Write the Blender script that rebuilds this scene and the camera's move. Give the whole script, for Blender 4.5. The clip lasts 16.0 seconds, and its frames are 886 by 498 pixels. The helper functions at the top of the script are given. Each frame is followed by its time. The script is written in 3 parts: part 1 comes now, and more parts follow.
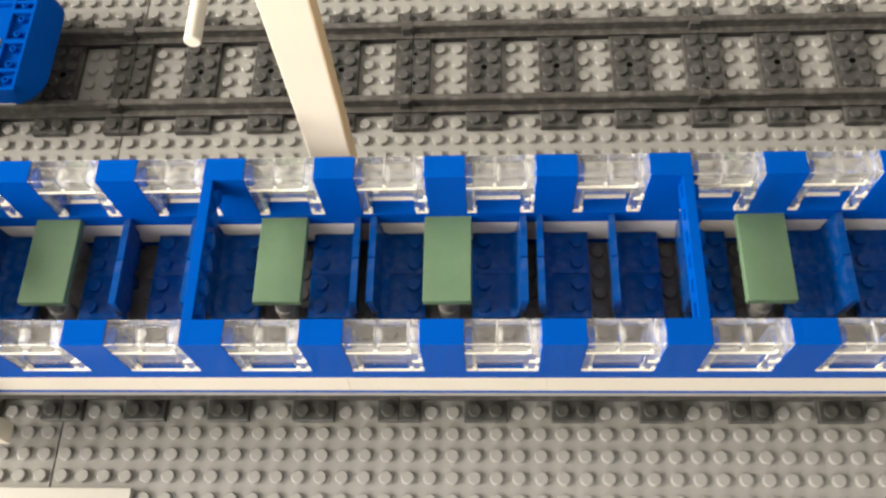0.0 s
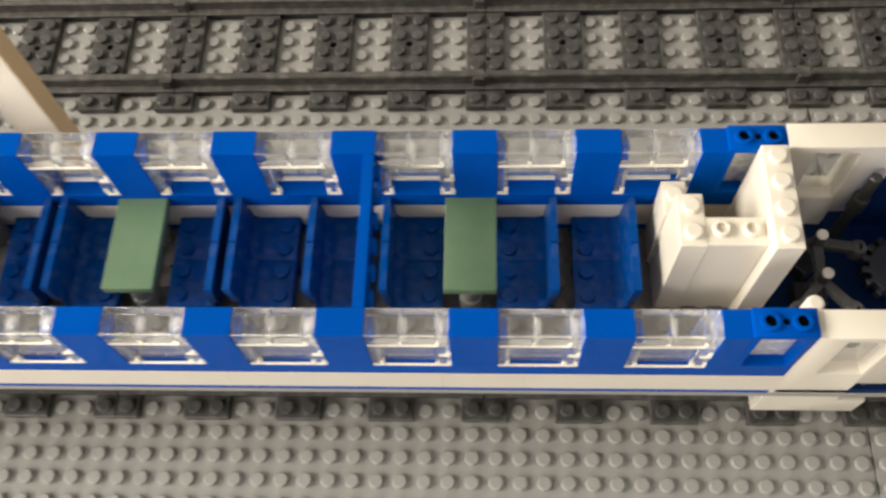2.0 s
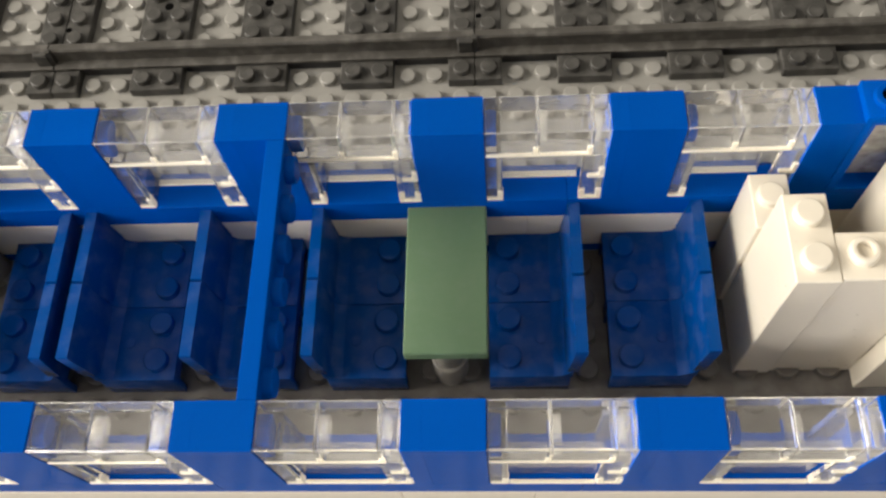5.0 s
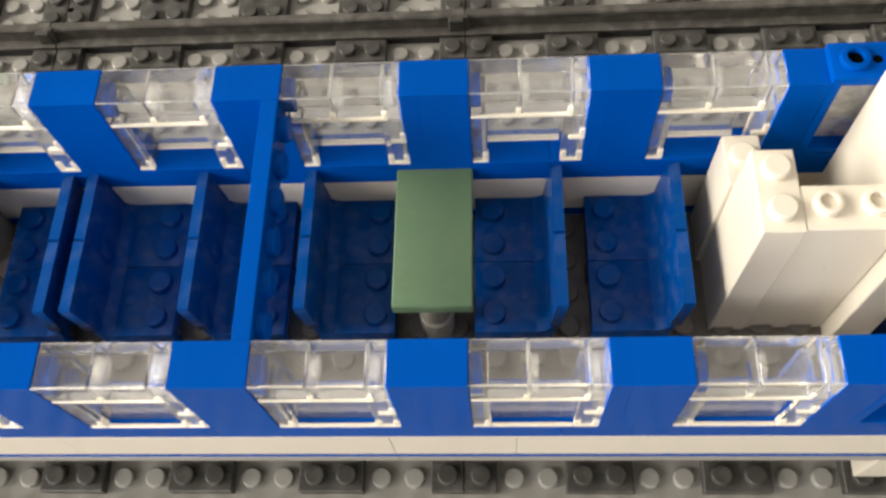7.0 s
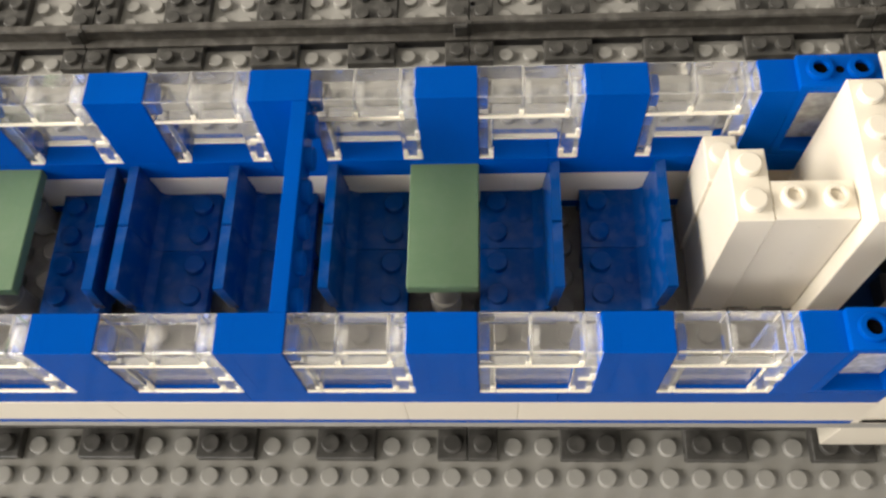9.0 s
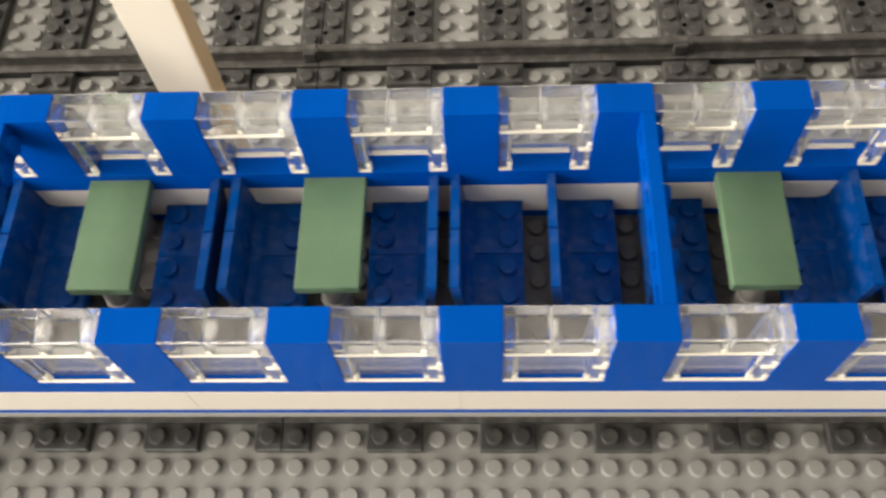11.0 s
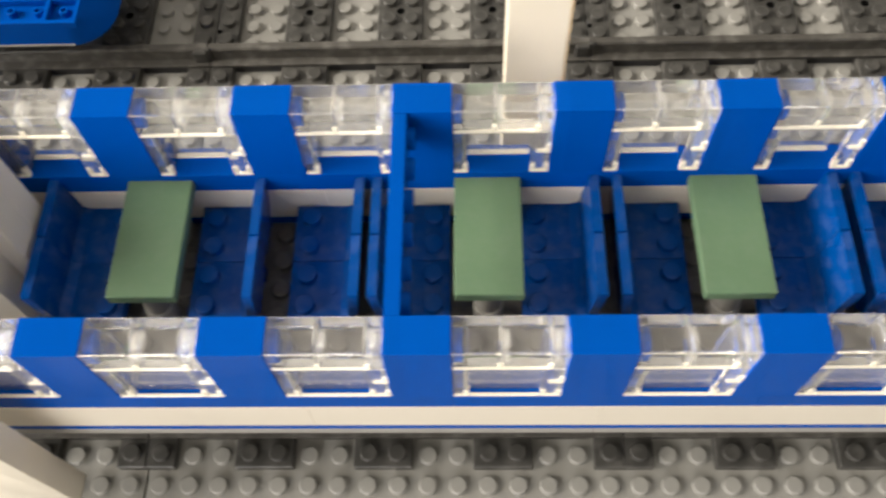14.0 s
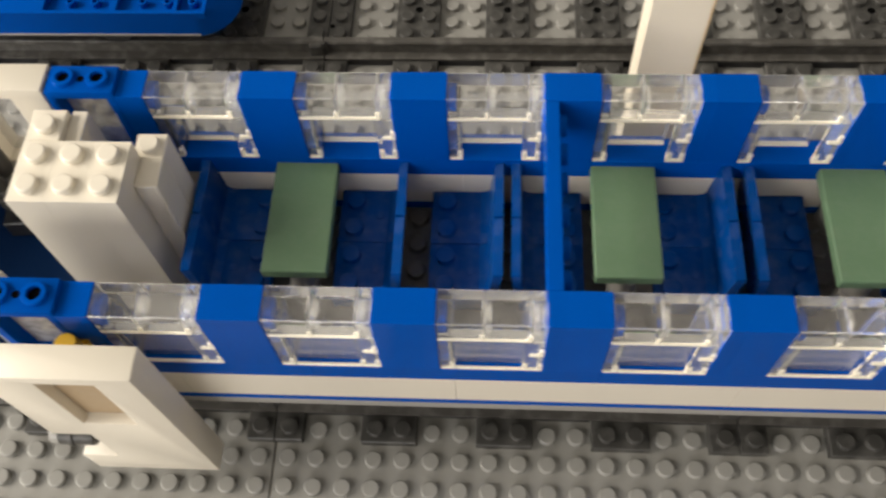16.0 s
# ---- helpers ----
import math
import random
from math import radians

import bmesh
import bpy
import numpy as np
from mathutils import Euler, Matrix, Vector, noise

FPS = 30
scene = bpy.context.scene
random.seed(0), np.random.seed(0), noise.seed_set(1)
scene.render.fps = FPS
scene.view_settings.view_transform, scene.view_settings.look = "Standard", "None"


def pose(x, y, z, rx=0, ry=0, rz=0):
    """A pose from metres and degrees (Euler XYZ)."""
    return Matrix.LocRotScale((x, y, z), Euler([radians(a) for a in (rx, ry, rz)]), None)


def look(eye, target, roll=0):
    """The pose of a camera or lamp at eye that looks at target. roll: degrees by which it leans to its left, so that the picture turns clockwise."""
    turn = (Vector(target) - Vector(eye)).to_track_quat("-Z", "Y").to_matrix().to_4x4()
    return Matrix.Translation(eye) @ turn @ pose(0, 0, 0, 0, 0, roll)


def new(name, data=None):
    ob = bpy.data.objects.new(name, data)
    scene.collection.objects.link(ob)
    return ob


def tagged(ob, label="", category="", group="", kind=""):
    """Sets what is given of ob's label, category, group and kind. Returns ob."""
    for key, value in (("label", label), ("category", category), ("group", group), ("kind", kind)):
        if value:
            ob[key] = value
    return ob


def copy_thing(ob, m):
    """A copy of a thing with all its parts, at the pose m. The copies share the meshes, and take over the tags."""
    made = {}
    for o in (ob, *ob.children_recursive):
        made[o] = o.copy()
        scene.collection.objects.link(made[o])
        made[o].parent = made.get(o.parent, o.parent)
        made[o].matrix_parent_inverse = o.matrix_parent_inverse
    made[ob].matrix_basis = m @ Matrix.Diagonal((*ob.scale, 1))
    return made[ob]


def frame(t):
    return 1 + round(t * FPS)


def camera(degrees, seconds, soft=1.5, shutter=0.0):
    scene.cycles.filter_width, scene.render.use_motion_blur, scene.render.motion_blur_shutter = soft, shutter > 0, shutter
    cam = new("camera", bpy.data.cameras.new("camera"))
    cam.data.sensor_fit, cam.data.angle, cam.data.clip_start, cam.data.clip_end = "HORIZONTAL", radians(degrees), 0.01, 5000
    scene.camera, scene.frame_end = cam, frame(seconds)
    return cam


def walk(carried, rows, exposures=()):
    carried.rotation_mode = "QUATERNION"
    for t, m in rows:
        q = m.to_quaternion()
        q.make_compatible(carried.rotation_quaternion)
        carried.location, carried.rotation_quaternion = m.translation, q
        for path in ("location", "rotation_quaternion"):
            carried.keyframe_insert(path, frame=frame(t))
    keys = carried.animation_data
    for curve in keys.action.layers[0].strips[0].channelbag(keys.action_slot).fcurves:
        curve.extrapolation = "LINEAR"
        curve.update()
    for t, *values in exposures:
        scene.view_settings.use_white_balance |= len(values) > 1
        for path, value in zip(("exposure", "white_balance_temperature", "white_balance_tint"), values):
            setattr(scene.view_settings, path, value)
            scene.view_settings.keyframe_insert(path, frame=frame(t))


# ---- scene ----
cam = camera(53.19, 16.0, soft=2.5, shutter=0.5)
PATH = [
    (0, (0.16233, -0.08420, 0.32269), (0.14618, 0.04622, 0.05301), -6.76),
    (0.5, (0.16451, -0.08596, 0.32482), (0.15009, 0.04259, 0.05414), -6.35),
    (1, (0.19007, -0.08540, 0.32573), (0.17420, 0.04375, 0.05542), -7.30),
    (1.5, (0.22949, -0.08350, 0.31695), (0.21310, 0.04621, 0.04694), -6.68),
    (2, (0.25792, -0.07729, 0.29915), (0.24200, 0.05233, 0.02907), -6.27),
    (2.5, (0.26985, -0.05895, 0.26740), (0.25702, 0.07202, -0.00220), -4.90),
    (3, (0.25210, -0.04630, 0.24048), (0.23661, 0.08352, -0.02953), -6.12),
    (3.5, (0.25584, -0.03402, 0.21838), (0.23859, 0.09648, -0.05119), -7.17),
    (6, (0.26536, -0.02899, 0.21330), (0.24504, 0.10288, -0.05539), -8.98),
    (6.5, (0.26708, -0.03256, 0.21324), (0.24807, 0.09984, -0.05529), -8.34),
    (7, (0.26541, -0.04023, 0.21638), (0.24612, 0.09160, -0.05241), -8.39),
    (7.5, (0.26306, -0.04727, 0.21778), (0.24019, 0.08488, -0.05057), -9.60),
    (8, (0.26766, -0.04536, 0.22209), (0.24667, 0.08680, -0.04642), -8.75),
    (10.5, (0.21436, -0.06319, 0.24687), (0.20038, 0.06591, -0.02357), -6.01),
    (11, (0.18649, -0.06349, 0.24844), (0.17169, 0.07440, -0.01758), -6.00),
    (11.5, (0.17465, -0.05965, 0.24649), (0.16342, 0.07989, -0.01885), -5.24),
    (12, (0.16448, -0.05660, 0.24589), (0.15742, 0.08387, -0.01910), -4.81),
    (12.5, (0.14487, -0.05484, 0.24154), (0.14097, 0.08424, -0.02424), -3.31),
    (13, (0.12558, -0.05697, 0.24212), (0.11700, 0.08154, -0.02385), -4.25),
    (13.5, (0.10922, -0.05788, 0.24038), (0.09849, 0.08023, -0.02572), -4.81),
    (14, (0.08813, -0.05817, 0.23765), (0.07837, 0.08190, -0.02747), -4.00),
    (14.5, (0.06217, -0.06063, 0.23791), (0.04948, 0.07906, -0.02728), -4.31),
    (15, (0.04547, -0.06365, 0.23950), (0.03054, 0.07750, -0.02480), -4.67),
    (15.5, (0.04562, -0.06577, 0.24155), (0.03062, 0.07623, -0.02229), -4.42),
    (16, (0.05988, -0.06846, 0.24338), (0.04320, 0.07409, -0.02006), -4.88),
]
EXPOSURE = [(0.0, 0.17), (1.0, 0.1), (2.0, -0.09), (2.5, -0.09), (3.5, -0.2), (6.0, -0.04), (8.0, 0.04), (10.5, -0.17), (11.0, -0.01), (12.5, -0.01), (14.0, -0.03), (14.5, -0.29), (15.0, -0.43), (15.5, -0.67), (16.0, -0.59)]
walk(cam, [(t, look(eye, target, roll)) for t, eye, target, roll in PATH], EXPOSURE)

# ---- light ----
world = bpy.data.worlds.new("room_air")
scene.world = world
world.use_nodes = True
world.node_tree.nodes["Background"].inputs[0].default_value = (0.9, 0.95, 1.0, 1)
world.node_tree.nodes["Background"].inputs[1].default_value = 0.15


def area_lamp(name, eye, target, sx, sy, watts, color):
    data = bpy.data.lights.new(name, "AREA")
    data.shape, data.size, data.size_y, data.energy, data.color = "RECTANGLE", sx, sy, watts, color
    ob = new(name, data)
    ob.matrix_world = look(eye, target)
    return tagged(ob, "soft light of the room", "lamp", kind="structure")


# unseen lamps stand in for front and left daylight, in added south and west openings
area_lamp("window_light", (-0.62, -1.03, 0.44), (-0.62, 0.0, 0.44), 1.1, 0.54, 15.7, (1.0, 0.97, 0.94))
area_lamp("second_window_light", (-1.53, 0.06, 1.02), (0.0, 0.06, 1.02), 1.14, 0.98, 92, (1.0, 0.93, 0.82))

# ---- materials ----
S = 0.008  # one stud pitch in metres


def plastic(name, color, rough=0.28, vary=0.12, dust=0.0, spec=0.5, ior=1.5):
    """Moulded toy plastic: fine grain, faint scuffs, slight tone changes from piece to piece."""
    m = bpy.data.materials.new(name)
    m.use_nodes = True
    nt = m.node_tree
    b = nt.nodes["Principled BSDF"]
    tc = nt.nodes.new("ShaderNodeTexCoord")
    big = nt.nodes.new("ShaderNodeTexNoise")
    big.inputs["Scale"].default_value = 45
    big.inputs["Detail"].default_value = 3
    fine = nt.nodes.new("ShaderNodeTexNoise")
    fine.inputs["Scale"].default_value = 900
    fine.inputs["Detail"].default_value = 4
    info = nt.nodes.new("ShaderNodeObjectInfo")
    for n in (big, fine):
        nt.links.new(tc.outputs["Object"], n.inputs["Vector"])
    mix = nt.nodes.new("ShaderNodeMix")
    mix.data_type = "RGBA"
    r, g, bl = color
    mix.inputs[6].default_value = (r * (1 - vary), g * (1 - vary), bl * (1 - vary), 1)
    mix.inputs[7].default_value = (min(r * (1 + vary), 1), min(g * (1 + vary), 1), min(bl * (1 + vary), 1), 1)
    add = nt.nodes.new("ShaderNodeMath")
    add.operation = "MULTIPLY_ADD"
    add.inputs[1].default_value = 0.25
    nt.links.new(info.outputs["Random"], add.inputs[0])
    half = nt.nodes.new("ShaderNodeMath")
    half.operation = "MULTIPLY"
    half.inputs[1].default_value = 0.75
    nt.links.new(big.outputs["Fac"], half.inputs[0])
    nt.links.new(half.outputs[0], add.inputs[2])
    nt.links.new(add.outputs[0], mix.inputs[0])
    out = mix.outputs[2]
    if dust:
        d = nt.nodes.new("ShaderNodeMix")
        d.data_type = "RGBA"
        ramp = nt.nodes.new("ShaderNodeValToRGB")
        ramp.color_ramp.elements[0].position, ramp.color_ramp.elements[1].position = 0.45, 0.8
        spot = nt.nodes.new("ShaderNodeTexNoise")
        spot.inputs["Scale"].default_value = 260
        spot.inputs["Detail"].default_value = 6
        nt.links.new(tc.outputs["Object"], spot.inputs["Vector"])
        nt.links.new(spot.outputs["Fac"], ramp.inputs[0])
        sc = nt.nodes.new("ShaderNodeMath")
        sc.operation = "MULTIPLY"
        sc.inputs[1].default_value = dust
        nt.links.new(ramp.outputs[0], sc.inputs[0])
        nt.links.new(sc.outputs[0], d.inputs[0])
        nt.links.new(out, d.inputs[6])
        d.inputs[7].default_value = (0.45, 0.43, 0.4, 1)
        out = d.outputs[2]
    nt.links.new(out, b.inputs["Base Color"])
    rr = nt.nodes.new("ShaderNodeMapRange")
    rr.inputs[3].default_value, rr.inputs[4].default_value = rough * 0.75, rough * 1.35
    nt.links.new(fine.outputs["Fac"], rr.inputs[0])
    nt.links.new(rr.outputs[0], b.inputs["Roughness"])
    bump = nt.nodes.new("ShaderNodeBump")
    bump.inputs["Strength"].default_value = 0.12
    bump.inputs["Distance"].default_value = 0.0002
    nt.links.new(fine.outputs["Fac"], bump.inputs["Height"])
    nt.links.new(bump.outputs[0], b.inputs["Normal"])
    b.inputs["IOR"].default_value = ior
    b.inputs["Specular IOR Level"].default_value = spec
    return m


def clear_plastic(name, tint, cloud, rough, gloss):
    """Clear moulded plastic: lets light straight through, with gloss and a little haze from scuffs."""
    m = bpy.data.materials.new(name)
    m.use_nodes = True
    nt = m.node_tree
    out = nt.nodes["Material Output"]
    nt.nodes.remove(nt.nodes["Principled BSDF"])
    tr = nt.nodes.new("ShaderNodeBsdfTransparent")
    tr.inputs[0].default_value = (*tint, 1)
    haze = nt.nodes.new("ShaderNodeBsdfDiffuse")
    haze.inputs[0].default_value = (0.8, 0.78, 0.74, 1)
    gl = nt.nodes.new("ShaderNodeBsdfGlossy")
    gl.inputs["Roughness"].default_value = rough
    tc = nt.nodes.new("ShaderNodeTexCoord")
    noi = nt.nodes.new("ShaderNodeTexNoise")
    noi.inputs["Scale"].default_value = 420
    noi.inputs["Detail"].default_value = 5
    nt.links.new(tc.outputs["Object"], noi.inputs["Vector"])
    mr = nt.nodes.new("ShaderNodeMapRange")
    mr.inputs[1].default_value, mr.inputs[2].default_value = 0.35, 0.75
    mr.inputs[3].default_value, mr.inputs[4].default_value = cloud * 0.7, cloud * 1.4
    nt.links.new(noi.outputs["Fac"], mr.inputs[0])
    m1 = nt.nodes.new("ShaderNodeMixShader")
    nt.links.new(mr.outputs[0], m1.inputs[0])
    nt.links.new(tr.outputs[0], m1.inputs[1])
    nt.links.new(haze.outputs[0], m1.inputs[2])
    lw = nt.nodes.new("ShaderNodeLayerWeight")
    lw.inputs[0].default_value = 0.5
    power = nt.nodes.new("ShaderNodeMath")
    power.operation = "POWER"
    power.inputs[1].default_value = 5.0
    nt.links.new(lw.outputs["Facing"], power.inputs[0])
    fr = nt.nodes.new("ShaderNodeMath")
    fr.operation = "MULTIPLY_ADD"
    fr.inputs[1].default_value, fr.inputs[2].default_value = 0.95, 0.05
    nt.links.new(power.outputs[0], fr.inputs[0])
    bump = nt.nodes.new("ShaderNodeBump")
    bump.inputs["Strength"].default_value = 0.25
    bump.inputs["Distance"].default_value = 0.0003
    nt.links.new(noi.outputs["Fac"], bump.inputs["Height"])
    nt.links.new(bump.outputs[0], gl.inputs["Normal"])
    m2 = nt.nodes.new("ShaderNodeMixShader")
    less = nt.nodes.new("ShaderNodeMath")
    less.operation = "MULTIPLY"
    less.inputs[1].default_value = gloss
    nt.links.new(fr.outputs[0], less.inputs[0])
    nt.links.new(less.outputs[0], m2.inputs[0])
    nt.links.new(m1.outputs[0], m2.inputs[1])
    nt.links.new(gl.outputs[0], m2.inputs[2])
    nt.links.new(m2.outputs[0], out.inputs["Surface"])
    return m


def solid_clear(name, tint, cloud, rough):
    """Solid clear plastic that bends light, with a little haze from scuffs."""
    m = bpy.data.materials.new(name)
    m.use_nodes = True
    nt = m.node_tree
    out = nt.nodes["Material Output"]
    nt.nodes.remove(nt.nodes["Principled BSDF"])
    glass = nt.nodes.new("ShaderNodeBsdfGlass")
    glass.inputs["Color"].default_value = (*tint, 1)
    glass.inputs["Roughness"].default_value = rough
    glass.inputs["IOR"].default_value = 1.45
    haze = nt.nodes.new("ShaderNodeBsdfDiffuse")
    haze.inputs[0].default_value = (0.8, 0.77, 0.72, 1)
    tc = nt.nodes.new("ShaderNodeTexCoord")
    noi = nt.nodes.new("ShaderNodeTexNoise")
    noi.inputs["Scale"].default_value = 420
    noi.inputs["Detail"].default_value = 5
    nt.links.new(tc.outputs["Object"], noi.inputs["Vector"])
    mr = nt.nodes.new("ShaderNodeMapRange")
    mr.inputs[1].default_value, mr.inputs[2].default_value = 0.35, 0.75
    mr.inputs[3].default_value, mr.inputs[4].default_value = cloud * 0.7, cloud * 1.4
    nt.links.new(noi.outputs["Fac"], mr.inputs[0])
    bump = nt.nodes.new("ShaderNodeBump")
    bump.inputs["Strength"].default_value = 0.15
    bump.inputs["Distance"].default_value = 0.0002
    nt.links.new(noi.outputs["Fac"], bump.inputs["Height"])
    nt.links.new(bump.outputs[0], glass.inputs["Normal"])
    mix = nt.nodes.new("ShaderNodeMixShader")
    nt.links.new(mr.outputs[0], mix.inputs[0])
    nt.links.new(glass.outputs[0], mix.inputs[1])
    nt.links.new(haze.outputs[0], mix.inputs[2])
    nt.links.new(mix.outputs[0], out.inputs["Surface"])
    return m


def painted_edge_glow(name, color):
    """Opaque cream that paints the light gathered in edges of clear plastic."""
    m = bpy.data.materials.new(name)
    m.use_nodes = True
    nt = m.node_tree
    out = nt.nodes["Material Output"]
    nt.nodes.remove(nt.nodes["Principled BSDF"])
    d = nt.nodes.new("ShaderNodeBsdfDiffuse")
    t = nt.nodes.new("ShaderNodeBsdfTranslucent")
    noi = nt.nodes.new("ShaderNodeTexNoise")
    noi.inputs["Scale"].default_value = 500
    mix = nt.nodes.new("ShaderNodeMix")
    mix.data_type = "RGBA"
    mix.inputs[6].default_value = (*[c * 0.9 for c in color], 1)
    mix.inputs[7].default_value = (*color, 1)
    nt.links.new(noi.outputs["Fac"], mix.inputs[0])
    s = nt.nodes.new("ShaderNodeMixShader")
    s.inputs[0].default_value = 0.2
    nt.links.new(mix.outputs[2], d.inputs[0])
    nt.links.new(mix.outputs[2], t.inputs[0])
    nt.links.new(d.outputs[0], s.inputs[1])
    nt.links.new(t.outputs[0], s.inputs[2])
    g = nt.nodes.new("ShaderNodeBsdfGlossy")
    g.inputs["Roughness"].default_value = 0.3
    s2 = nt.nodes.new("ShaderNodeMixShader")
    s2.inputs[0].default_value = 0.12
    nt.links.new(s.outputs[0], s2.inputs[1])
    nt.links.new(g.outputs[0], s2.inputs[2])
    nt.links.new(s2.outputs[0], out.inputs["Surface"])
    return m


BLUE = plastic("blue_plastic", (0.0, 0.066, 0.37), 0.16, 0.15, spec=0.12, ior=1.2)
# carriage blue darkened to carry some interior shade, plus dust specks
SEAT_BLUE = plastic("blue_seat_plastic", (0.0, 0.052, 0.245), 0.2, 0.16, dust=0.09, spec=0.3, ior=1.3)
# darker copy of the blue, with the vestibule's shade in its colour
SHADED_BLUE = plastic("dark_blue_plastic", (0.003, 0.02, 0.075), 0.6, spec=0.1)
WHITE = plastic("white_plastic", (0.77, 0.71, 0.6), 0.3, 0.04)
STRIPE = plastic("cream_white_plastic", (0.74, 0.68, 0.58), 0.35, 0.06)
GREEN = plastic("sand_green_plastic", (0.116, 0.195, 0.11), 0.55, 0.12, dust=0.06, spec=0.3)
TRACK = plastic("dark_grey_track_plastic", (0.052, 0.05, 0.046), 0.4, 0.2, dust=0.16)
RAIL = plastic("dark_grey_rail_plastic", (0.07, 0.065, 0.058), 0.38, 0.2, dust=0.25)
CREAM = plastic("cream_mast_paint", (0.86, 0.77, 0.62), 0.45, 0.06)
MAST_EDGE = plastic("tan_mast_edge", (0.8, 0.58, 0.33), 0.5, 0.1)
PLATE = plastic("grey_baseplate_plastic", (0.31, 0.302, 0.28), 0.22, 0.08, dust=0.15)
LIGHT_GREY = plastic("light_grey_plastic", (0.33, 0.32, 0.3), 0.35, 0.1)
FLOOR_GREY = plastic("dark_grey_floor_plastic", (0.11, 0.1, 0.09), 0.4, 0.15, dust=0.2)
DARK_GREY = plastic("dark_grey_plastic", (0.035, 0.033, 0.03), 0.4, 0.15)
MID_GREY = plastic("mid_grey_plastic", (0.2, 0.19, 0.17), 0.35, 0.12)
BLACK = plastic("black_plastic", (0.02, 0.02, 0.022), 0.35, 0.1)
# flat black that paints the shade inside small holes
HOLE_SHADE = plastic("dark_hole", (0.004, 0.004, 0.004), 0.9, 0.1, spec=0.0)
YELLOW = plastic("yellow_plastic", (0.75, 0.45, 0.04), 0.3)
PALE = plastic("pale_grey_plastic", (0.46, 0.44, 0.39), 0.35, 0.05)
BEIGE = plastic("beige_plastic", (0.45, 0.33, 0.2), 0.4, 0.06)
TAN = plastic("tan_plastic", (0.45, 0.33, 0.19), 0.4)
CLEAR = solid_clear("clear_plastic", (0.97, 0.97, 0.965), 0.06, 0.04)
PEG = clear_plastic("clear_stud_plastic", (0.96, 0.96, 0.95), 0.14, 0.06, 1.0)
PANE = clear_plastic("clear_pane_plastic", (0.96, 0.96, 0.955), 0.13, 0.05, 0.9)
FROST = clear_plastic("scuffed_clear_plastic", (0.97, 0.97, 0.96), 0.16, 0.06, 0.8)
HAZY = clear_plastic("hazy_clear_plastic", (0.95, 0.95, 0.94), 0.5, 0.1, 1.0)
# light in the window edges, put into a pale cream colour
EDGE_GLOW = painted_edge_glow("clear_plastic_edge", (1.0, 0.94, 0.8))
WALLPAINT = plastic("plain_wall_paint", (0.48, 0.473, 0.462), 0.8, 0.04)
BOARD = plastic("table_board", (0.3, 0.22, 0.14), 0.5, 0.15)


